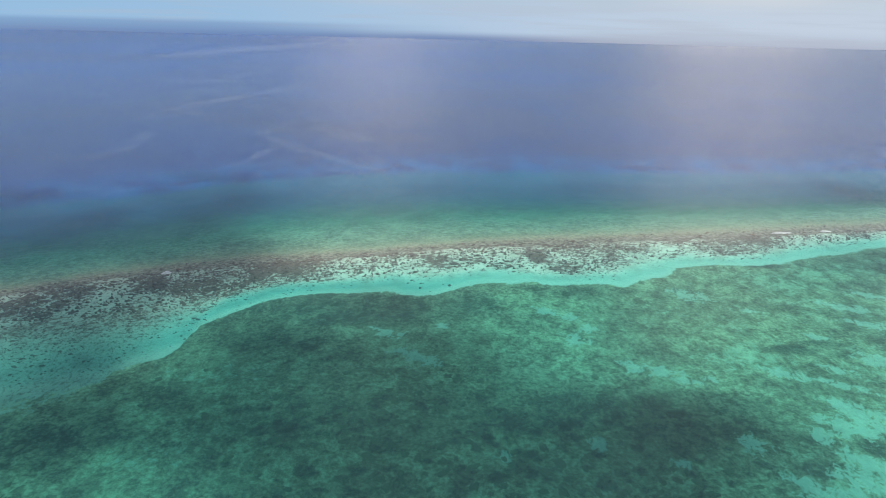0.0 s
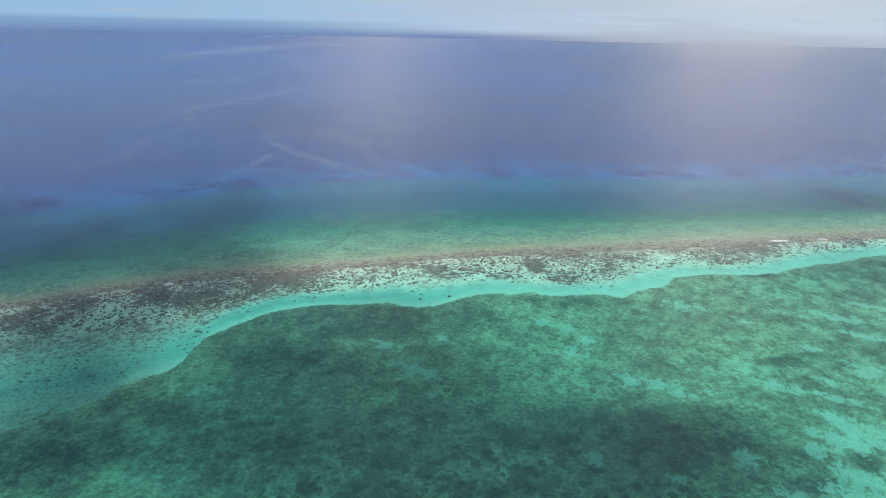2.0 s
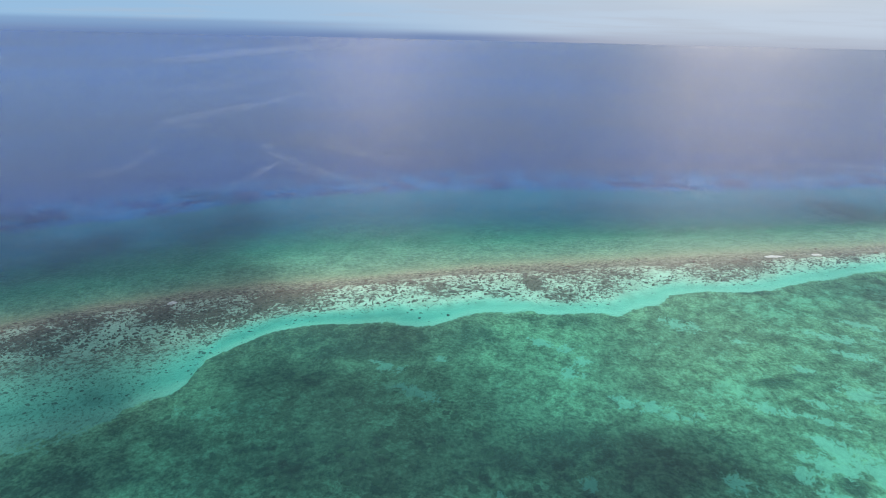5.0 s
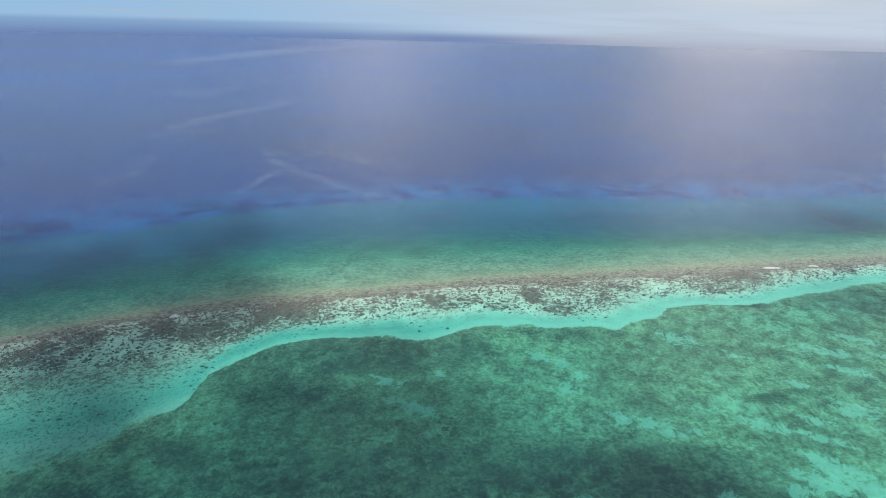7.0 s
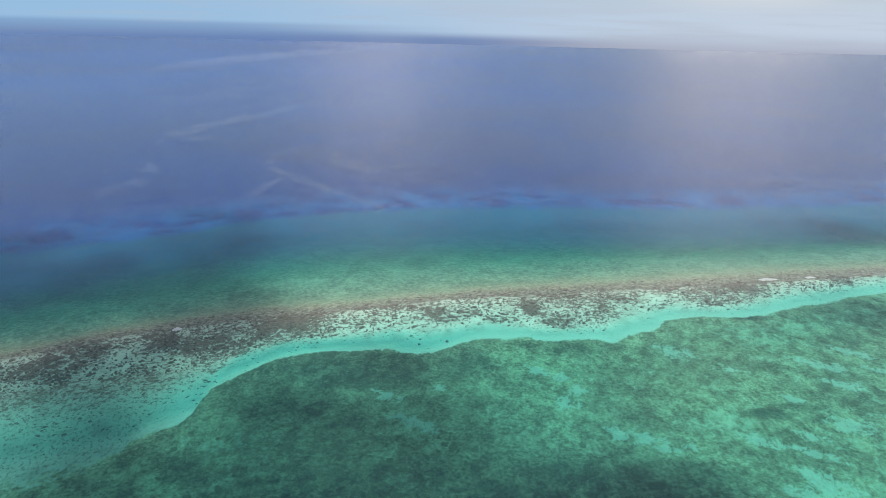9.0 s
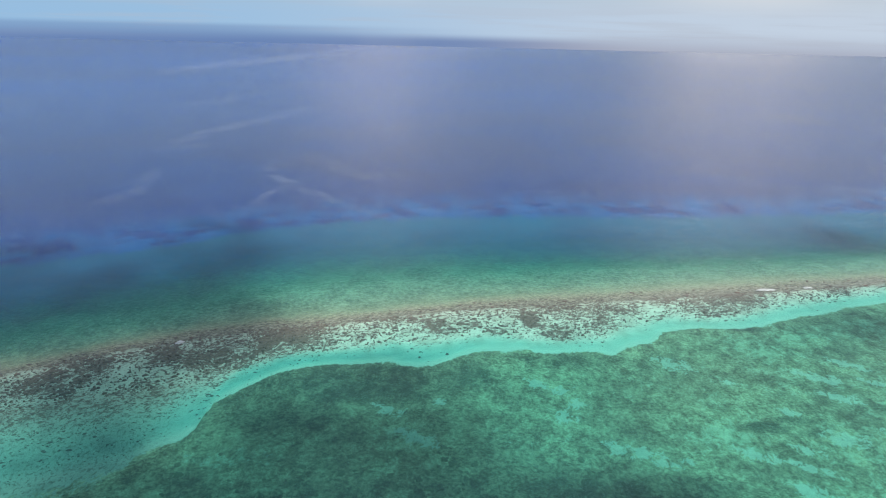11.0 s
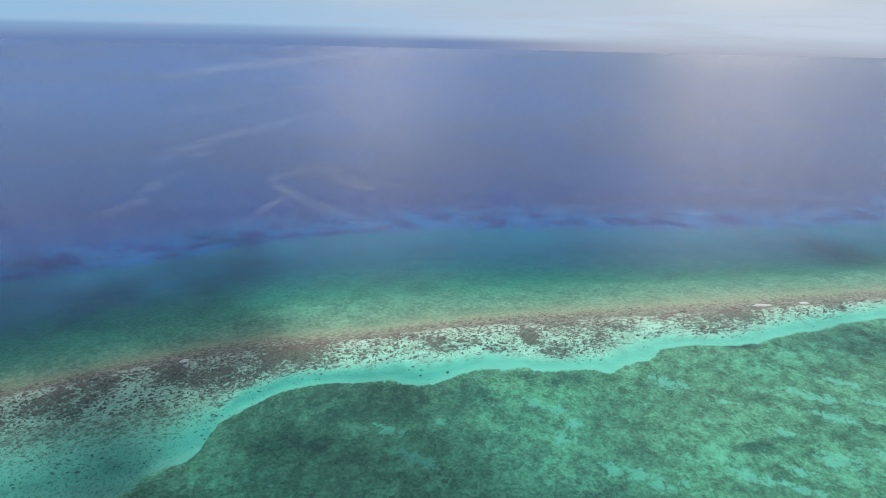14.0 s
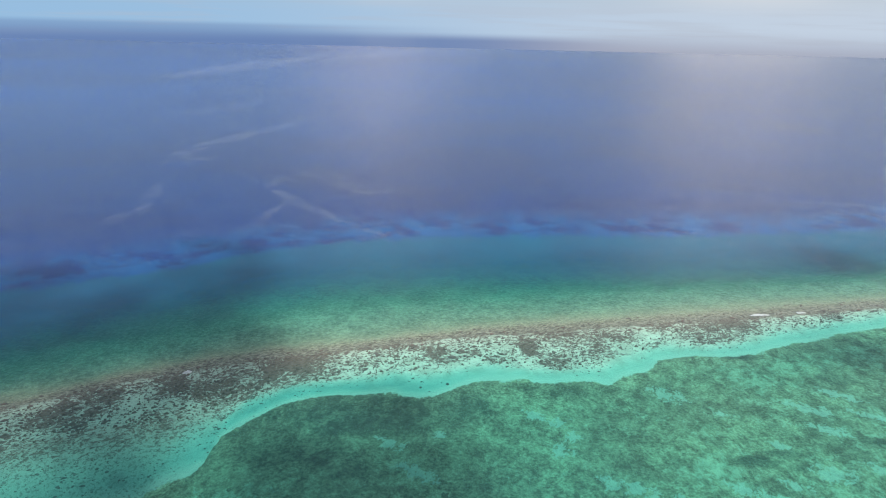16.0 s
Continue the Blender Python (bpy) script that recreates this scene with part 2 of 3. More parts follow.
def water_material():
    """Sea water: tints what lies under it by its depth, scatters blue light, mirrors the sky on its ripples."""
    m, n = material("sea_water")
    at = n.add("ShaderNodeNewGeometry").outputs["Position"]
    depth = attribute(n, "depth")
    tint = n.add("ShaderNodeCombineColor", {k: n.math("POWER", math.e, n.math("MULTIPLY", depth, -v))
                                            for k, v in ((0, 0.555), (1, 0.065), (2, 0.078))}).outputs[0]
    clear = n.add("ShaderNodeBsdfTransparent", {"Color": tint})
    deep = n.mix(n.ramp(depth, 1.6, 3.4, smooth=False), (0.04, 0.18, 0.175), (0.012, 0.148, 0.262))
    deep = n.mix(n.ramp(depth, 7.5, 12.0), deep, (0.009, 0.046, 0.215))
    # pale sand channels deep on the drop-off
    ledge = n.math("MULTIPLY", n.ramp(depth, 7.0, 10.0), n.ramp(depth, 17.0, 28.0, 1.0, 0.0))
    ledge = n.math("MULTIPLY", ledge, n.ramp(n.noise(at, 0.035, 6.0, 0.62), 0.36, 0.62))
    deep = n.mix(ledge, deep, (0.011, 0.125, 0.35))
    veil = n.noise(n.place(at, scale=(1, 0.5, 1)), 0.012, 5.0, 0.55)
    deep = n.mix(n.ramp(veil, 0.3, 0.7), deep, n.mix(0.35, deep, (0.03, 0.045, 0.14)))
    drift = n.noise(n.place(at, loc=(300, 0, 0), scale=(0.7, 1, 1)), 0.0042, 4.0, 0.55, 0.8)
    deep = n.mix(n.math("MULTIPLY", n.ramp(drift, 0.44, 0.58), n.ramp(depth, 18.0, 34.0)), deep, n.mix(0.4, deep, (0.042, 0.045, 0.12)))
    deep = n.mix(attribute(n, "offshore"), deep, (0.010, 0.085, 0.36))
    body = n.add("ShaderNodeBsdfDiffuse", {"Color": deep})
    thick = n.math("MULTIPLY", depth, n.math("ADD", n.math("MULTIPLY", depth, -0.062), -0.03))
    murk = n.math("SUBTRACT", 1.0, n.math("POWER", math.e, thick))
    under = n.add("ShaderNodeMixShader", {0: murk, 1: clear.outputs[0], 2: body.outputs[0]})
    # small steep ripples, calmed along wind slicks and behind the crest
    lane = n.noise(n.place(at, rot=(0, 0, -12), scale=(0.4, 1.0, 1.0)), 0.006, 4.0, 0.6, 1.2)
    slick = n.ramp(n.math("ABSOLUTE", n.math("SUBTRACT", lane, 0.5)), 0.0, 0.03, 1.0, 0.0)
    gusts = n.noise(n.place(at, rot=(0, 0, 20), scale=(0.3, 1.0, 1.0)), 0.02, 5.0, 0.6)
    steep = n.math("MULTIPLY", attribute(n, "chop"), n.math("SUBTRACT", n.ramp(gusts, 0.3, 0.7, 1.45, 1.85), n.math("MULTIPLY", slick, 0.3)))
    tilt = n.add("ShaderNodeTexNoise", {"Vector": at, "Scale": 17.0, "Detail": 1.0}).outputs["Color"]
    tilt = n.add("ShaderNodeVectorMath", {0: tilt, 1: (0.5, 0.5, 0.5)}, operation="SUBTRACT").outputs[0]
    tilt = n.add("ShaderNodeVectorMath", {0: tilt, "Scale": steep}, operation="SCALE").outputs[0]
    tilt = n.add("ShaderNodeVectorMath", {0: tilt, 1: (1, 1, 0)}, operation="MULTIPLY").outputs[0]
    facing = n.add("ShaderNodeVectorMath", {0: n.add("ShaderNodeNewGeometry").outputs["Normal"], 1: tilt}, operation="ADD").outputs[0]
    facing = n.add("ShaderNodeVectorMath", {0: facing}, operation="NORMALIZE").outputs[0]
    fresnel = n.add("ShaderNodeFresnel", {"IOR": 1.33, "Normal": facing})
    gloss = n.add("ShaderNodeBsdfGlossy", {"Color": (1, 1, 1, 1), "Roughness": 0.25, "Normal": facing})
    mixed = n.add("ShaderNodeMixShader", {0: fresnel.outputs[0], 1: under.outputs[0], 2: gloss.outputs[0]})
    return surface(m, n, mixed.outputs[0])


def coral_material(name, dark, light):
    m, n = material(name)
    at = n.add("ShaderNodeNewGeometry").outputs["Position"]
    rand = n.add("ShaderNodeObjectInfo").outputs["Random"]
    isle = n.add("ShaderNodeNewGeometry").outputs["Random Per Island"]
    grain = n.noise(at, 1.6, 6.0, 0.7)
    col = n.mix(grain, dark, light)
    tone = n.math("ADD", 0.7, n.math("MULTIPLY", n.math("ADD", rand, isle), 0.3))
    col = n.add("ShaderNodeVectorMath", {0: col, 1: tone}, operation="MULTIPLY").outputs[0]
    bump = n.add("ShaderNodeBump", {"Strength": 0.7, "Distance": 0.2, "Height": grain})
    b = n.add("ShaderNodeBsdfPrincipled", {"Base Color": col, "Roughness": 0.85, "Normal": bump.outputs[0]})
    return surface(m, n, b.outputs[0])


def foam_material():
    m, n = material("sea_foam")
    at = n.add("ShaderNodeNewGeometry").outputs["Position"]
    col = n.mix(n.noise(at, 2.5, 5.0, 0.7), (0.80, 0.83, 0.83), (0.93, 0.94, 0.94))
    b = n.add("ShaderNodeBsdfPrincipled", {"Base Color": col, "Roughness": 0.7})
    return surface(m, n, b.outputs[0])


def cloud_material():
    m, n = material("cloud_vapour")
    at = n.add("ShaderNodeNewGeometry").outputs["Position"]
    col = n.mix(n.noise(at, 0.03, 5.0, 0.6), (0.78, 0.79, 0.82), (0.92, 0.92, 0.93))
    b = n.add("ShaderNodeBsdfDiffuse", {"Color": col})
    return surface(m, n, b.outputs[0])


SEABED, WATER = seabed_material(), water_material()
CORAL = coral_material("reef_coral", (0.105, 0.078, 0.07), (0.33, 0.24, 0.21))
WEEDY = coral_material("weedy_coral", (0.17, 0.15, 0.095), (0.40, 0.34, 0.22))
FOAM, VAPOUR = foam_material(), cloud_material()


# ---- large structure ----
def spread(lo, hi, pitch, far, growth=1.18):
    """Even steps between lo and hi, then growing ones out to -far and far."""
    core = list(np.arange(lo, hi + pitch / 2, pitch))
    p, v = pitch, core[-1]
    up, down = [], []
    while v < far:
        p *= growth
        v += p
        up.append(min(v, far))
    p, v = pitch, core[0]
    while v > -far:
        p *= growth
        v -= p
        down.append(max(v, -far))
    return np.array(down[::-1] + core + up)


def sheet(name, xs, ys, z, mat, layers):
    """A grid mesh over xs and ys with heights z and named values at its points."""
    nx, ny = len(xs), len(ys)
    gx, gy = np.meshgrid(xs, ys)
    co = np.stack([gx, gy, z], -1).reshape(-1, 3).astype(np.float32)
    a = (np.arange(ny - 1)[:, None] * nx + np.arange(nx - 1)[None, :]).ravel()
    loops = np.stack([a, a + 1, a + nx + 1, a + nx], -1).ravel().astype(np.int32)
    me = bpy.data.meshes.new(name)
    me.vertices.add(len(co))
    me.vertices.foreach_set("co", co.ravel())
    me.loops.add(len(loops))
    me.loops.foreach_set("vertex_index", loops)
    me.polygons.add(len(a))
    me.polygons.foreach_set("loop_start", np.arange(0, len(loops), 4, dtype=np.int32))
    me.update(calc_edges=True)
    me.polygons.foreach_set("use_smooth", np.ones(len(a), dtype=bool))
    for key, values in layers.items():
        me.attributes.new(key, "FLOAT", "POINT").data.foreach_set("value", np.ascontiguousarray(values, np.float32).ravel())
    me.materials.append(mat)
    return new(name, me)


# open sand windows in the weed: x, y, half length, half width
WINDOWS = [(76, 161, 6, 2.5), (85, 162, 3, 2.5), (72, 166, 7, 4), (63, 168, 6, 4), (124, 160, 8, 3), (143, 174, 7, 4), (134, 191, 5, 3),
           (159, 216, 11, 5), (159, 202, 8, 4), (120, 144, 9, 7), (118, 149, 6, 4), (104, 135, 5, 5), (90, 115, 8, 5), (103, 117, 9, 6),
           (43, 130, 4.5, 3.5), (83, 131, 4.5, 5), (62, 123, 3.5, 2.5), (18, 125, 3, 3)]
MORE_WINDOWS = [(182, 212, 8, 3), (147, 176, 7, 4), (165, 179, 6, 4), (109, 166, 8, 4), (128, 169, 6, 3), (41, 208, 6, 4), (50, 203, 4, 5), (54, 194, 4, 5),
                (120, 211, 5, 2), (-17, 188, 7, 4), (-6, 172, 10, 4), (2, 194, 4, 3), (101, 225, 9, 6), (178, 227, 10, 4), (48, 186, 5, 6), (112, 139, 10, 6), (126, 136, 12, 7), (110, 124, 10, 5)]
# thin weed; the patch at (-72, 121) paints a sunlit gap into the floor
THIN_OR_LIT_WEED = [(-15, 177, 15, 8), (-27, 164, 6, 9), (-55, 163, 7, 8), (-72, 159, 12, 6), (-72, 121, 12, 6), (30, 116, 16, 6), (102, 173, 16, 9), (30, 170, 14, 10)]


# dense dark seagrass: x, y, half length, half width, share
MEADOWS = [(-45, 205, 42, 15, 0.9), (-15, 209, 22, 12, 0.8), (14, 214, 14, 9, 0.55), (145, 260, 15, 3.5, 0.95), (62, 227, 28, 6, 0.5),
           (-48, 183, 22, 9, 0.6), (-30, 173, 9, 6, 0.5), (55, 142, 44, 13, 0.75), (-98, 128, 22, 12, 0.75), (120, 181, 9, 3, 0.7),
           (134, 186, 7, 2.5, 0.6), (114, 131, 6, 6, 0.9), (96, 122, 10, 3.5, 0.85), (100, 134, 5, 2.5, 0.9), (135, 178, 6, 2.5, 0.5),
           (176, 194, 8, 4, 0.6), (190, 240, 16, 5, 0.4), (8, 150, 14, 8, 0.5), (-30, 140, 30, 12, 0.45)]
# dark knolls of weedy coral that stand out one by one: x, y, half length, half width
KNOLLS = [(71, 132, 2.6, 2.8), (37, 133, 2.4, 2), (24, 119, 3, 2.4), (41, 115, 3, 2.2), (15, 117, 2.6, 2.8), (36, 138, 3, 3), (50, 121, 2, 1.8),
          (82, 123, 2.6, 1.8), (68, 144, 4, 2.4), (70, 139, 2, 1.6), (14, 132, 3, 3), (24, 126, 2, 2), (41, 126, 2.8, 1.4), (-26, 143, 3, 3.4),
          (-40, 135, 4, 2.6), (-46, 133, 3, 3), (-31, 138, 2, 2.6), (52, 129, 1.5, 1.6), (-4, 144, 3, 3), (-15, 127, 3, 2.6), (-30, 118, 3, 2.6)]


def covers(x, y, q):
    """Shares of weed, rubble, crest pavement and outer slope."""
    x0, y0 = x, y
    soft = step(-x, 92, 112)  # the edge of the weed frays out westwards
    lagoon = step(-q, -0.07 - 0.12 * soft, 0.09 + 0.5 * soft)
    sunny = step(x + 0.35 * (y - 160), 15, 75)
    grass = 0.95 - 0.19 * sunny + 0.30 * value_noise(x * 0.8, y, 30, 21, 5, 0.6)
    grass -= 0.28 * step(x + 0.4 * (150 - y), 90, 125) * step(158 - y, -5, 25)
    grass += 0.25 * step(q, -0.45, -0.05) * lagoon  # thicker along the sand's edge
    bare = np.zeros_like(x)
    x, y = x * 0.986, y * 0.986  # the patches are charted at the water's surface
    for wx, wy, a, b in (*WINDOWS, *MORE_WINDOWS):
        u, v = 0.91 * (x - wx) - 0.41 * (y - wy), 0.41 * (x - wx) + 0.91 * (y - wy)
        r = np.hypot(u / a, v / b) + 0.9 * value_noise(0.6 * u, v, 4, 23, 5, 0.7)
        bare = np.maximum(bare, 1 - step(r, 0.0, 1.7))
    for wx, wy, a, b in THIN_OR_LIT_WEED:
        r = np.hypot((x - wx) / a, (y - wy) / b) + 0.9 * value_noise(x, y, 9, 25, 5, 0.65)
        grass -= 0.32 * (1 - step(r, 0.1, 1.5))
        bare = np.maximum(bare, 0.3 * (1 - step(r, 0.2, 1.4)))
    meadow = np.zeros_like(x)
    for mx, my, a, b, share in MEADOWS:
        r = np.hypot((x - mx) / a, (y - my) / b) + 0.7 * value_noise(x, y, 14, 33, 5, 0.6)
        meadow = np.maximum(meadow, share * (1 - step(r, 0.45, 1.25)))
    meadow = np.maximum(meadow, 0.75 * step(q, -0.5, -0.1) * step(25 - x, 0, 40) * step(x, -95, -80))
    knolls = np.zeros_like(x)
    for kx, ky, a, b in KNOLLS:
        r = np.hypot((x - kx) / a, (y - ky) / b) + 0.6 * value_noise(x, y, 2.5, 35, 3, 0.6)
        knolls = np.maximum(knolls, 1 - step(r, 0.2, 1.5))
    grass -= 0.24 * step(x, 85, 140) * np.clip(0.5 + 1.6 * value_noise(0.45 * (0.9 * x - 0.43 * y), 0.43 * x + 0.9 * y, 6, 37, 4, 0.6), 0, 1.3)
    grass = np.clip(grass + 0.5 * meadow, 0.2, 1.1) * step(lagoon, 0.0, 0.4)
    x, y = x0, y0
    west = step(-x, 40, 110)
    rubble = np.interp(q, [0.2, 0.45, 0.8, 1.0, 1.35, 1.9, 2.12, 2.3], [0.0, 0.17, 0.35, 0.432, 0.47, 0.51, 0.50, 0.0])
    rubble += west * np.interp(q, [0.04, 0.28, 0.8, 1.1, 2.0, 2.2], [0.0, 0.15, 0.12, 0.0, -0.01, 0.0])
    rubble += 0.2 * step(q, 0.7, 1.2) * value_noise(x, y, 14, 27, 3) * (1 - step(q, 2.0, 2.3))
    for bx, by, br in ((46, 262, 7), (46, 269, 5), (-39, 246, 6), (-46, 241, 5), (15, 263, 6), (-1, 260, 5), (-92, 234, 7), (-117, 227, 7), (-20, 260, 5), (-101, 223, 6), (-72, 245, 9), (-62, 246, 8), (-80, 238, 8), (-140, 215, 9), (-154, 202, 8)):  # solid coral banks
        rubble += 0.10 * (1 - step(np.hypot(x - bx, (y - by) * 0.8) + 4 * value_noise(x, y, 5, 29, 3), 0.5 * br, 1.2 * br))
    crest = step(q, 1.92, 2.12) * (1 - step(q, 2.35, 3.45))
    slope = step(q, 2.3, 3.1)
    return grass, np.clip(rubble, 0, 1), crest, slope, meadow, knolls, bare * lagoon, lagoon


def build_seabed():
    xs, ys = spread(-330, 430, 0.95, 4900, 1.3), spread(84, 470, 0.9, 4900, 1.3)
    gx, gy = np.meshgrid(xs, ys)
    d, q = depth_at(gx, gy)
    grass, rubble, crest, slope, meadow, knolls, bare, lagoon = covers(gx, gy, q)
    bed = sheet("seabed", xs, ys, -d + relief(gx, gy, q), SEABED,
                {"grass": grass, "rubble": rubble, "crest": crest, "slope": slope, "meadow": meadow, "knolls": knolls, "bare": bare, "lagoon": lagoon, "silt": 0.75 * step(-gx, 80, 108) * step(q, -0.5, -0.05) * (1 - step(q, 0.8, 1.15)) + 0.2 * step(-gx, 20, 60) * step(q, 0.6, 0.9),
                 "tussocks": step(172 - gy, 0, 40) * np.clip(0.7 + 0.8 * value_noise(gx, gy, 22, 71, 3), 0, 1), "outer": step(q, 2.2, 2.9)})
    tagged(bed, "pale sand seabed with seagrass mats and a rubble reef crest", "seabed", kind="structure")


def build_sea():
    xs, ys = spread(-340, 440, 3.0, 4900, 1.12), spread(70, 500, 3.0, 4900, 1.12)
    gx, gy = np.meshgrid(xs, ys)
    d, q = depth_at(gx, gy)
    chop = 0.06 + 0.44 * step(q, 2.2, 4.0) + 0.5 * step(q, 5.0, 7.5)  # the crest shelters the lagoon from the ocean's waves
    out = np.hypot(gx, gy)
    chop *= 1 + step(out, 500, 2000) * (0.15 - 0.28 * step(gx, -1500, 2200))  # the wind freshens offshore, less so towards the sun
    chop *= 1 - 0.26 * step(out, 1700, 4900) * step(gx, -900, 300)  # and drops again far out
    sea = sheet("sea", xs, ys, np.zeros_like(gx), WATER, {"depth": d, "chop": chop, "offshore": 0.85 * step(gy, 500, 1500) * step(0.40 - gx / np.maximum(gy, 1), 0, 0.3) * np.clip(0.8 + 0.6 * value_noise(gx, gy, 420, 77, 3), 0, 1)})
    tagged(sea, "clear turquoise lagoon water turning deep blue offshore", "water", kind="structure")


build_seabed()
build_sea()


# ---- clouds that shade parts of the reef ----
def build_cloud(label, banks, height, rng):
    """A broken cumulus of many ragged billows; banks: x, y, radius and share of the shade that each throws on the sea."""
    off = SUN_DIR * (height / SUN_DIR.z)
    bm = bmesh.new()
    for x, y, r, share in banks:
        for _ in range(int(share * r * r / 75) + 1):
            a, d, w = rng.uniform(0, 2 * math.pi), r * math.sqrt(rng.random()), rng.uniform(6, 13)
            m = Matrix.Translation((x + d * math.cos(a) + off.x, y + d * math.sin(a) + off.y, height + rng.uniform(-3, 6)))
            bmesh.ops.create_icosphere(bm, subdivisions=2, radius=1.0, matrix=m @ Matrix.Diagonal((w, w * rng.uniform(0.7, 1.2), 0.4 * w, 1)))
    for v in bm.verts:
        k = noise.fractal(v.co / 12.0, 0.9, 2.1, 3)
        v.co += Vector((k * 5, noise.fractal(v.co / 9.0, 0.9, 2.1, 3) * 5, abs(k) * 4))
    for f in bm.faces:
        f.smooth = True
    me = bpy.data.meshes.new("cumulus_cloud")
    bm.to_mesh(me)
    bm.free()
    me.materials.append(VAPOUR)
    tagged(new("cumulus_cloud", me), label, "cloud", "clouds over the reef", "structure")


CLOUD_RNG = random.Random(4)
build_cloud("broad grey-white cumulus cloud shading the reef crest", [
    (-148, 190, 55, 0.85), (-127, 250, 50, 1.35), (-112, 280, 26, 0.8), (-145, 320, 50, 0.9), (-235, 290, 70, 1.0), (-150, 370, 40, 0.8), (-250, 190, 70, 1.0)], 450.0, CLOUD_RNG)
build_cloud("low ragged cumulus cloud shading the lagoon", [
    (-62, 147, 34, 1.1), (-33, 163, 36, 1.15), (0, 125, 42, 1.4), (54, 122, 34, 1.4), (-20, 90, 50, 1.4), (82, 134, 16, 1.2), (-8, 196, 20, 1.0), (60, 80, 45, 1.4), (-98, 128, 32, 1.4)], 450.0, CLOUD_RNG)
build_cloud("small cumulus cloud drifting over the lagoon", [(222, 268, 20, 0.7), (255, 262, 30, 1.0), (285, 395, 26, 0.9)], 450.0, CLOUD_RNG)


# ---- slicks: thin films of foam on the open sea ----
def slick_material():
    m, n = material("foam_film")
    at = n.add("ShaderNodeNewGeometry").outputs["Position"]
    fade = attribute(n, "fade")
    streak = n.noise(n.place(at, rot=(0, 0, 60), scale=(0.5, 1, 1)), 0.05, 8.0, 0.7, 1.2)
    wisp = n.noise(n.place(at, rot=(0, 0, -20), scale=(0.6, 1, 1)), 0.16, 8.0, 0.75, 1.5)
    share = n.math("MULTIPLY", fade, n.math("MULTIPLY", n.ramp(streak, 0.40, 0.66), n.ramp(wisp, 0.40, 0.66, 0.15, 1.1)))
    film = n.add("ShaderNodeBsdfDiffuse", {"Color": (0.55, 0.64, 0.74, 1)})
    clear = n.add("ShaderNodeBsdfTransparent")
    fac = n.math("MULTIPLY", share, 0.42, True)
    return surface(m, n, n.add("ShaderNodeMixShader", {0: fac, 1: clear.outputs[0], 2: film.outputs[0]}).outputs[0])


SLICK = slick_material()


def build_slick(points, width, seed, dense):
    """A film of foam along a smooth line of a few bends."""
    pts = np.array(points, float)
    t = np.linspace(0, len(pts) - 1, 90)
    cx, cy = np.interp(t, range(len(pts)), pts[:, 0]), np.interp(t, range(len(pts)), pts[:, 1])
    cx, cy = cx + 1.6 * min(width, 30) * value_noise(t * 10, t * 0 + 3, 4, seed + 5, 3), cy + 1.6 * min(width, 30) * value_noise(t * 10, t * 0 + 7, 4, seed + 9, 3)
    for _ in range(2):
        cx[1:-1], cy[1:-1] = (cx[:-2] + 2 * cx[1:-1] + cx[2:]) / 4, (cy[:-2] + 2 * cy[1:-1] + cy[2:]) / 4
    tx, ty = np.gradient(cx), np.gradient(cy)
    ln = np.hypot(tx, ty)
    nx, ny = -ty / ln, tx / ln
    wob = 1.5 * width * (0.7 + 0.5 * value_noise(t * 10, t * 0 + seed, 12, seed, 3))
    rows = np.linspace(-1, 1, 9)
    verts, fade = [], []
    for r in rows:
        for k in range(len(t)):
            verts.append((cx[k] + nx[k] * r * wob[k], cy[k] + ny[k] * r * wob[k], 0.06))
            fade.append(dense * (1 - r * r) ** 1.5 * math.sin(math.pi * (k + 0.5) / len(t)) ** 0.6)
    n = len(t)
    faces = [(j * n + k, j * n + k + 1, (j + 1) * n + k + 1, (j + 1) * n + k) for j in range(len(rows) - 1) for k in range(n - 1)]
    me = bpy.data.meshes.new("sea_slick")
    me.from_pydata(verts, [], faces)
    me.attributes.new("fade", "FLOAT", "POINT").data.foreach_set("value", fade)
    me.materials.append(SLICK)
    tagged(new("sea_slick", me), "pale foam slick drawn out on deep blue sea", "water slick", "slicks on the open sea", "structure")


for k, (pts, width, dense) in enumerate([
        ([(-775, 1720), (-750, 1900), (-718, 2242), (-670, 2757), (-535, 3326), (-255, 4582)], 150, 1.6),
        ([(-300, 650), (-305, 762), (-298, 864), (-252, 927), (-214, 1074)], 22, 1.0),
        ([(-414, 1022), (-409, 1199), (-379, 1364)], 45, 0.6),
        ([(-155, 437), (-148, 468), (-143, 495), (-132, 540)], 6, 0.9),
        ([(-180, 628), (-164, 575), (-139, 534), (-117, 503), (-97, 457)], 9, 1.1),
        ([(-132, 530), (-95, 485), (-58, 447), (-29, 421)], 6, 0.9),
        ([(-123, 636), (-91, 579), (-62, 561), (-32, 571)], 13, 0.9),
        ([(-167, 584), (-151, 660), (-112, 678)], 16, 0.8),
        ([(215, 618), (278, 600), (315, 572)], 7, 1.2),
        ([(295, 540), (366, 561), (420, 540)], 8, 1.0),
        ([(314, 515), (360, 534), (400, 515)], 6, 0.8),
        ([(268, 466), (273, 414), (278, 380)], 5, 0.55),
        ([(-257, 436), (-256, 501), (-265, 587)], 12, 0.5),
        ([(40, 624), (98, 625), (153, 612)], 8, 0.6)]):
    build_slick(pts, width, 40 + k, dense)


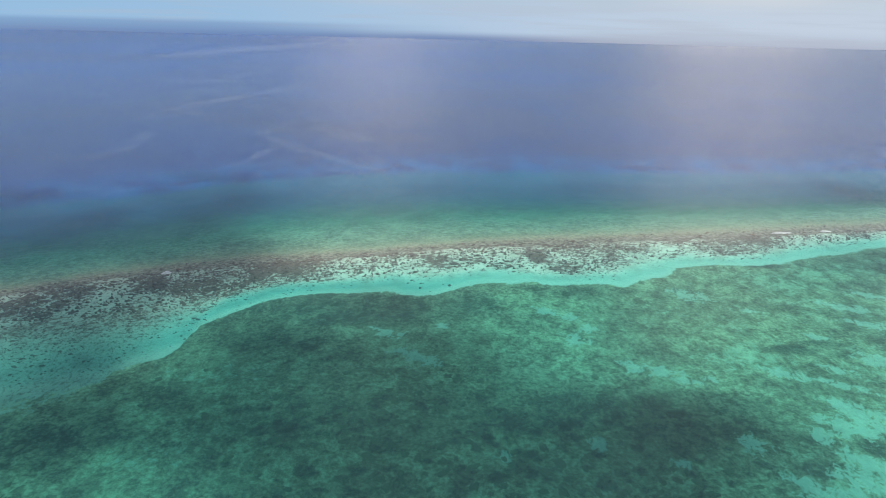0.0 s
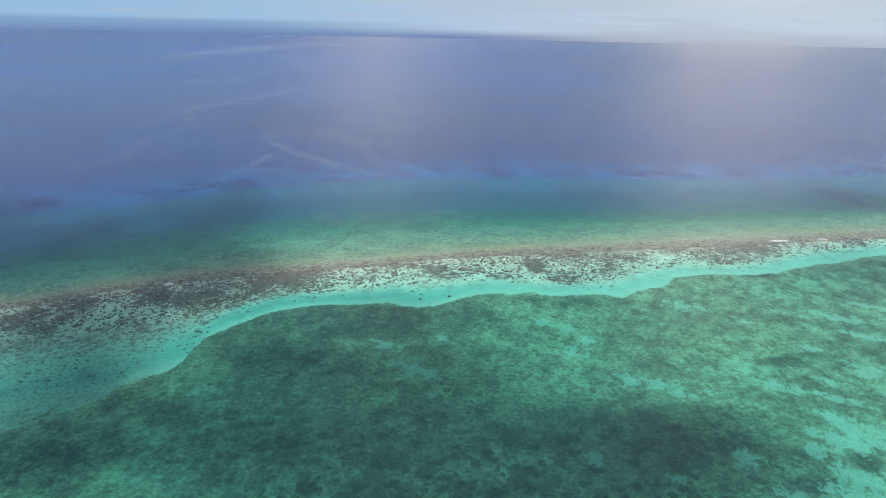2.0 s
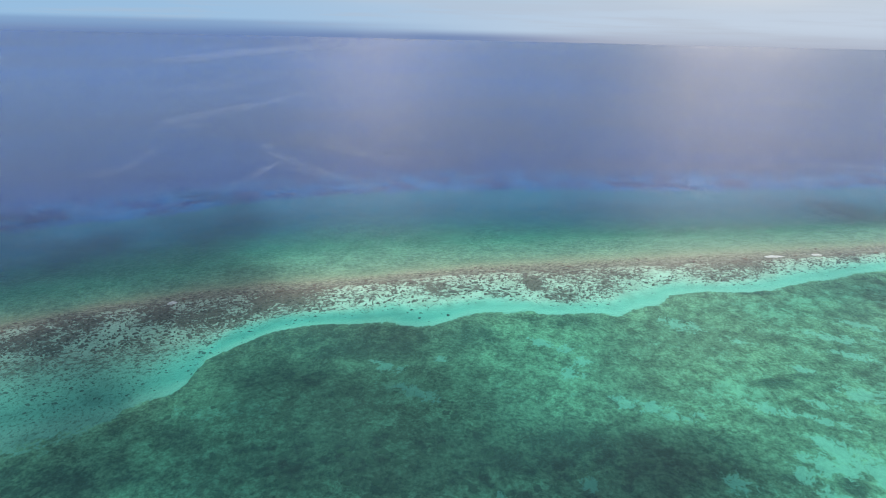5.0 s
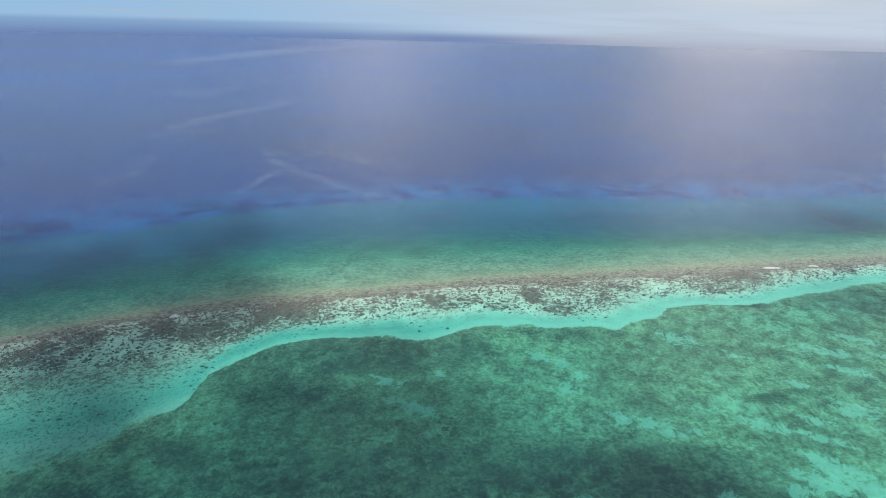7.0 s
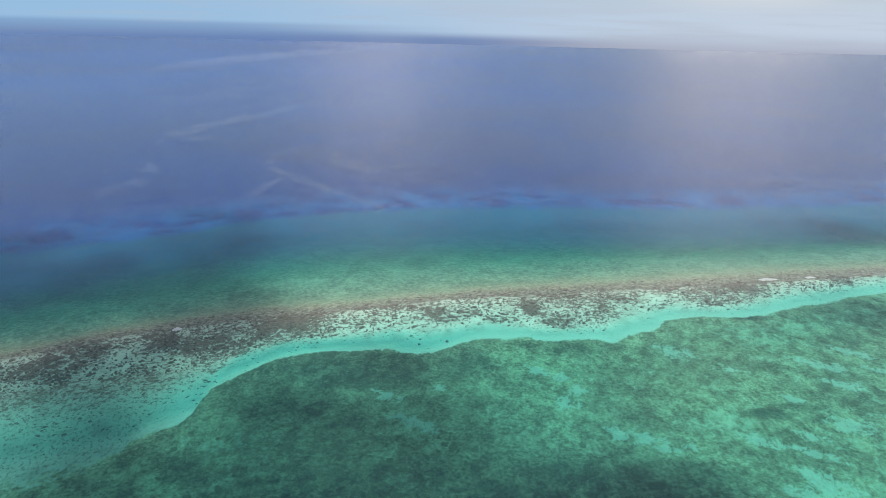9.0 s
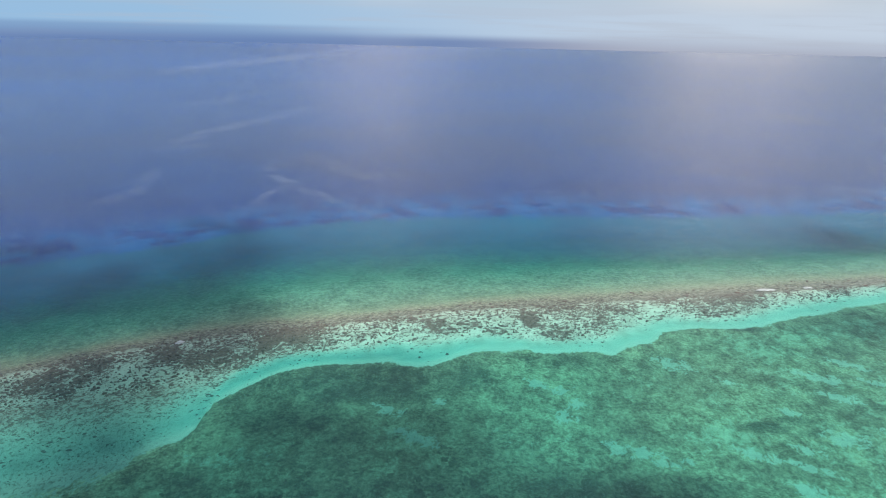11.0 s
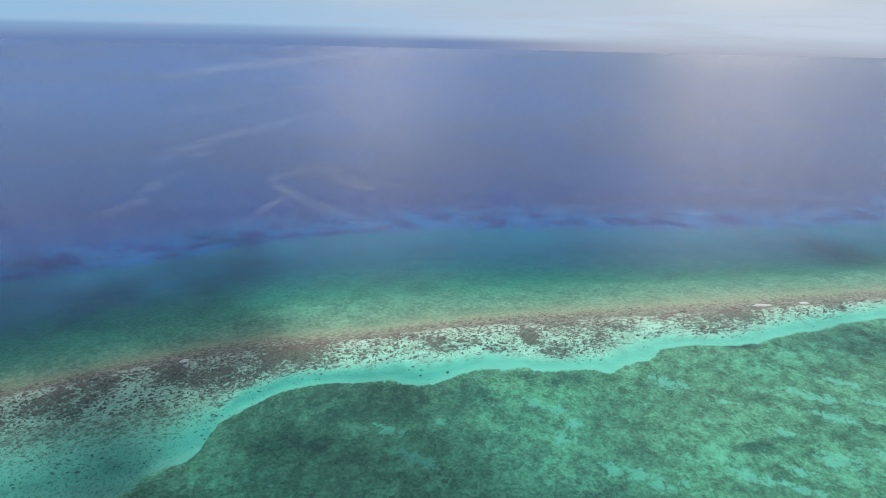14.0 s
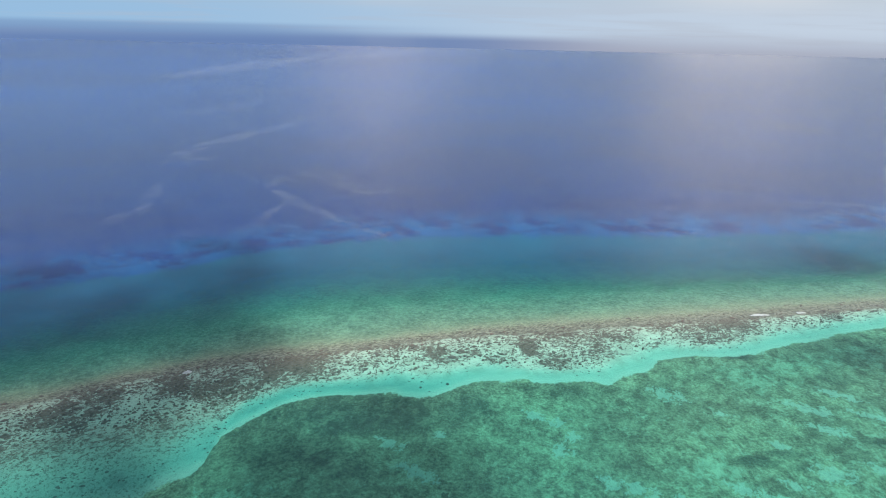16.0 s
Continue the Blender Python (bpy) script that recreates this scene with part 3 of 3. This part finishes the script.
# ---- coral boulders, bommies, rocks ----
def lump_mesh(name, rng, mat, segments=10, flat=1.0):
    """A knobbly low boulder of unit radius, open below."""
    rings = [(1.0, -0.25), (0.97, 0.25 * flat), (0.62, 0.75 * flat)]
    verts, faces = [], []
    lobes = [rng.uniform(0.62, 1.25) for _ in range(segments)]
    for r, z in rings:
        for k in range(segments):
            a = 2 * math.pi * k / segments
            w = r * lobes[k] * rng.uniform(0.88, 1.12)
            verts.append((w * math.cos(a), w * math.sin(a), z * rng.uniform(0.75, 1.2)))
    verts.append((rng.uniform(-0.15, 0.15), rng.uniform(-0.15, 0.15), 0.95 * flat))
    for j in range(2):
        for k in range(segments):
            l = (k + 1) % segments
            faces.append((j * segments + k, j * segments + l, (j + 1) * segments + l, (j + 1) * segments + k))
    top = len(verts) - 1
    faces += [(2 * segments + k, 2 * segments + (k + 1) % segments, top) for k in range(segments)]
    me = bpy.data.meshes.new(name)
    me.from_pydata(verts, [], faces)
    me.polygons.foreach_set("use_smooth", [True] * len(faces))
    me.materials.append(mat)
    return me


def scatter(rng, count, box, chance, apart):
    """Random places in a box, kept by chance and held apart from one another."""
    xs, ys = rng.uniform(box[0], box[1], count), rng.uniform(box[2], box[3], count)
    keep = rng.random(count) < chance(xs, ys)
    xs, ys = xs[keep], ys[keep]
    _, first = np.unique(np.stack([xs // apart, ys // apart], -1), axis=0, return_index=True)
    return xs[first], ys[first]


def coral_chance(x, y):
    q = across(x, y)
    west = step(-x, 30, 100)
    c = np.interp(q, [0.25, 0.6, 0.9, 1.1, 1.9, 2.1, 2.5, 2.7], [0.0, 0.06, 0.25, 0.42, 0.5, 0.3, 0.15, 0.0])
    c += west * np.interp(q, [0.05, 0.4, 0.9, 1.1], [0.0, 0.28, 0.4, 0.0])
    return c * np.clip(0.7 + 1.1 * value_noise(x, y, 11, 51, 3), 0.03, 1)


def build_corals():
    rng = np.random.default_rng(7)
    pick = random.Random(7)
    shapes = [lump_mesh("coral_boulder", pick, CORAL, 8) for _ in range(12)]
    corners = [np.array([v.co[:] for v in me.vertices]) for me in shapes]
    sides = [[tuple(p.vertices) for p in me.polygons] for me in shapes]
    xs, ys = scatter(rng, 110000, (-270, 340, 110, 350), coral_chance, 1.75)
    q, z = across(xs, ys), bed_height(xs, ys)
    r = rng.lognormal(-0.7, 0.55, len(xs)) * np.where(q < 0.95, 0.38, 0.56)
    r = np.clip(r, 0.22, np.where(q < 0.95, 0.75, 1.6))
    large = np.argsort(-(r - 10 * ((xs < -75) | (xs > 75))))[:300]
    picked = set(int(i) for i in large)
    verts, faces = [], []
    base = 0
    for i in range(len(xs)):
        awash = q[i] > 0.95 and rng.random() < 0.6  # some stones just break the surface
        h = 0.12 - z[i] if awash else min(0.22 + 0.4 * r[i], 0.30 - z[i])
        turn, k = rng.normal(0.3, 0.45), int(rng.integers(len(shapes)))
        sx = r[i] * rng.uniform(1.1, 2.3)
        if i in picked:
            ob = new("coral_boulder", shapes[k])
            ob.matrix_basis = pose(xs[i], ys[i], z[i] - 0.05, 0, 0, math.degrees(turn)) @ Matrix.Diagonal((sx, r[i], h, 1))
            tagged(ob, "brown-grey coral boulder on pale sand behind the crest", "coral", "coral boulders of the back reef")
            continue
        c, s = math.cos(turn), math.sin(turn)
        local = corners[k] * (sx, r[i], h)
        verts.append(np.stack([xs[i] + local[:, 0] * c - local[:, 1] * s, ys[i] + local[:, 0] * s + local[:, 1] * c, z[i] - 0.05 + local[:, 2]], -1))
        faces += [[base + v for v in f] for f in sides[k]]
        base += len(local)
    me = bpy.data.meshes.new("coral_rubble")
    me.from_pydata(np.concatenate(verts), [], faces)
    me.polygons.foreach_set("use_smooth", [True] * len(faces))
    me.materials.append(CORAL)
    tagged(new("coral_rubble", me), "brown-grey coral rubble strewn along the reef flat", "coral", kind="stuff")


def build_bommies():
    rng = np.random.default_rng(19)
    pick = random.Random(19)
    shapes = [lump_mesh("coral_bommie", pick, WEEDY, 12) for _ in range(8)]

    def chance(x, y):
        q = across(x, y)
        return step(-q, 0.3, 0.8) * step(180 - y, 0, 40) * step(85 - x, 0, 30) * np.clip(0.5 + 1.3 * value_noise(x, y, 25, 61, 3), 0.05, 1)

    xs, ys = scatter(rng, 700, (-115, 90, 104, 185), chance, 4.0)
    zs = bed_height(xs, ys)
    for x, y, z in zip(xs, ys, zs):
        r = rng.uniform(0.6, 1.5)
        ob = new("coral_bommie", shapes[int(rng.integers(8))])
        ob.matrix_basis = pose(x, y, z - 0.05, 0, 0, rng.uniform(0, 360)) @ Matrix.Diagonal((r * rng.uniform(1, 1.6), r, 0.25 + 0.15 * r, 1))
        tagged(ob, "dark weed-covered coral bommie on the lagoon floor", "coral", "bommies in the lagoon")


def build_sand_rocks():
    rng = random.Random(3)
    for x, y, r, word in ((-7, 230.5, 0.65, "lone dark rock resting on bright turquoise sand"),
                          (5, 233.5, 0.75, "forked dark rock resting on bright turquoise sand"),
                          (-3, 227.5, 0.4, "small dark rock resting on bright turquoise sand")):
        z = float(bed_height(np.array([x]), np.array([y]))[0])
        ob = new("rock", lump_mesh("rock", rng, CORAL, 10))
        ob.matrix_basis = pose(x, y, z - 0.05, 0, 0, rng.uniform(0, 360)) @ Matrix.Diagonal((r * 1.3, r, 0.7 * r, 1))
        tagged(ob, word, "rock", "rocks on the sand")


# ---- small waves breaking on the crest ----
def build_breaker(x, y, length, turn, label, seed):
    rng = random.Random(seed)
    bm = bmesh.new()
    along, over = 22, 6
    grid = []
    for i in range(along + 1):
        u = i / along * 2 - 1
        half = (0.3 + 0.9 * (1 - u * u)) * rng.uniform(0.65, 1.2)
        row = []
        for j in range(over + 1):
            v = j / over * 2 - 1
            h = 0.1 + 0.6 * (1 - u * u) * (1 - v * v) * rng.uniform(0.5, 1.2)
            row.append(bm.verts.new((u * length / 2, v * half + 0.25 * math.sin(3 * u + seed), 0.04 + h)))
        grid.append(row)
    for i in range(along):
        for j in range(over):
            bm.faces.new((grid[i][j], grid[i + 1][j], grid[i + 1][j + 1], grid[i][j + 1])).smooth = True
    bmesh.ops.solidify(bm, geom=bm.faces[:], thickness=0.4)
    me = bpy.data.meshes.new("crest")
    bm.to_mesh(me)
    bm.free()
    me.materials.append(FOAM)
    ob = new("breaking_wave")
    ob.matrix_basis = pose(x, y, 0.02, 0, 0, turn)
    tagged(ob, label, "wave foam", "waves breaking on the crest")
    new("crest", me).parent = ob
    # ragged wash of spent foam in front of the crest
    rim = [(0.5 * length * math.cos(a) * rng.uniform(0.55, 1.15), -0.5 + 1.0 * math.sin(a) * rng.uniform(0.4, 1.3)) for a in np.linspace(0, 2 * math.pi, 40, endpoint=False)]
    wash = bpy.data.meshes.new("wash")
    wash.from_pydata([(0, -0.5, 0.16)] + [(u, v, 0.08) for u, v in rim], [], [(0, k + 1, (k + 1) % 40 + 1) for k in range(40)])
    wash.materials.append(FOAM)
    new("wash", wash).parent = ob


build_corals()
build_bommies()
build_sand_rocks()
build_breaker(-113.5, 236, 4.2, 22, "short white foam crest breaking on brown reef", 1)
build_breaker(183, 308.5, 12, 8, "loose white foam patch breaking on brown reef", 2)
build_breaker(209, 312.5, 6.5, 6, "thin white foam line breaking on brown reef", 3)
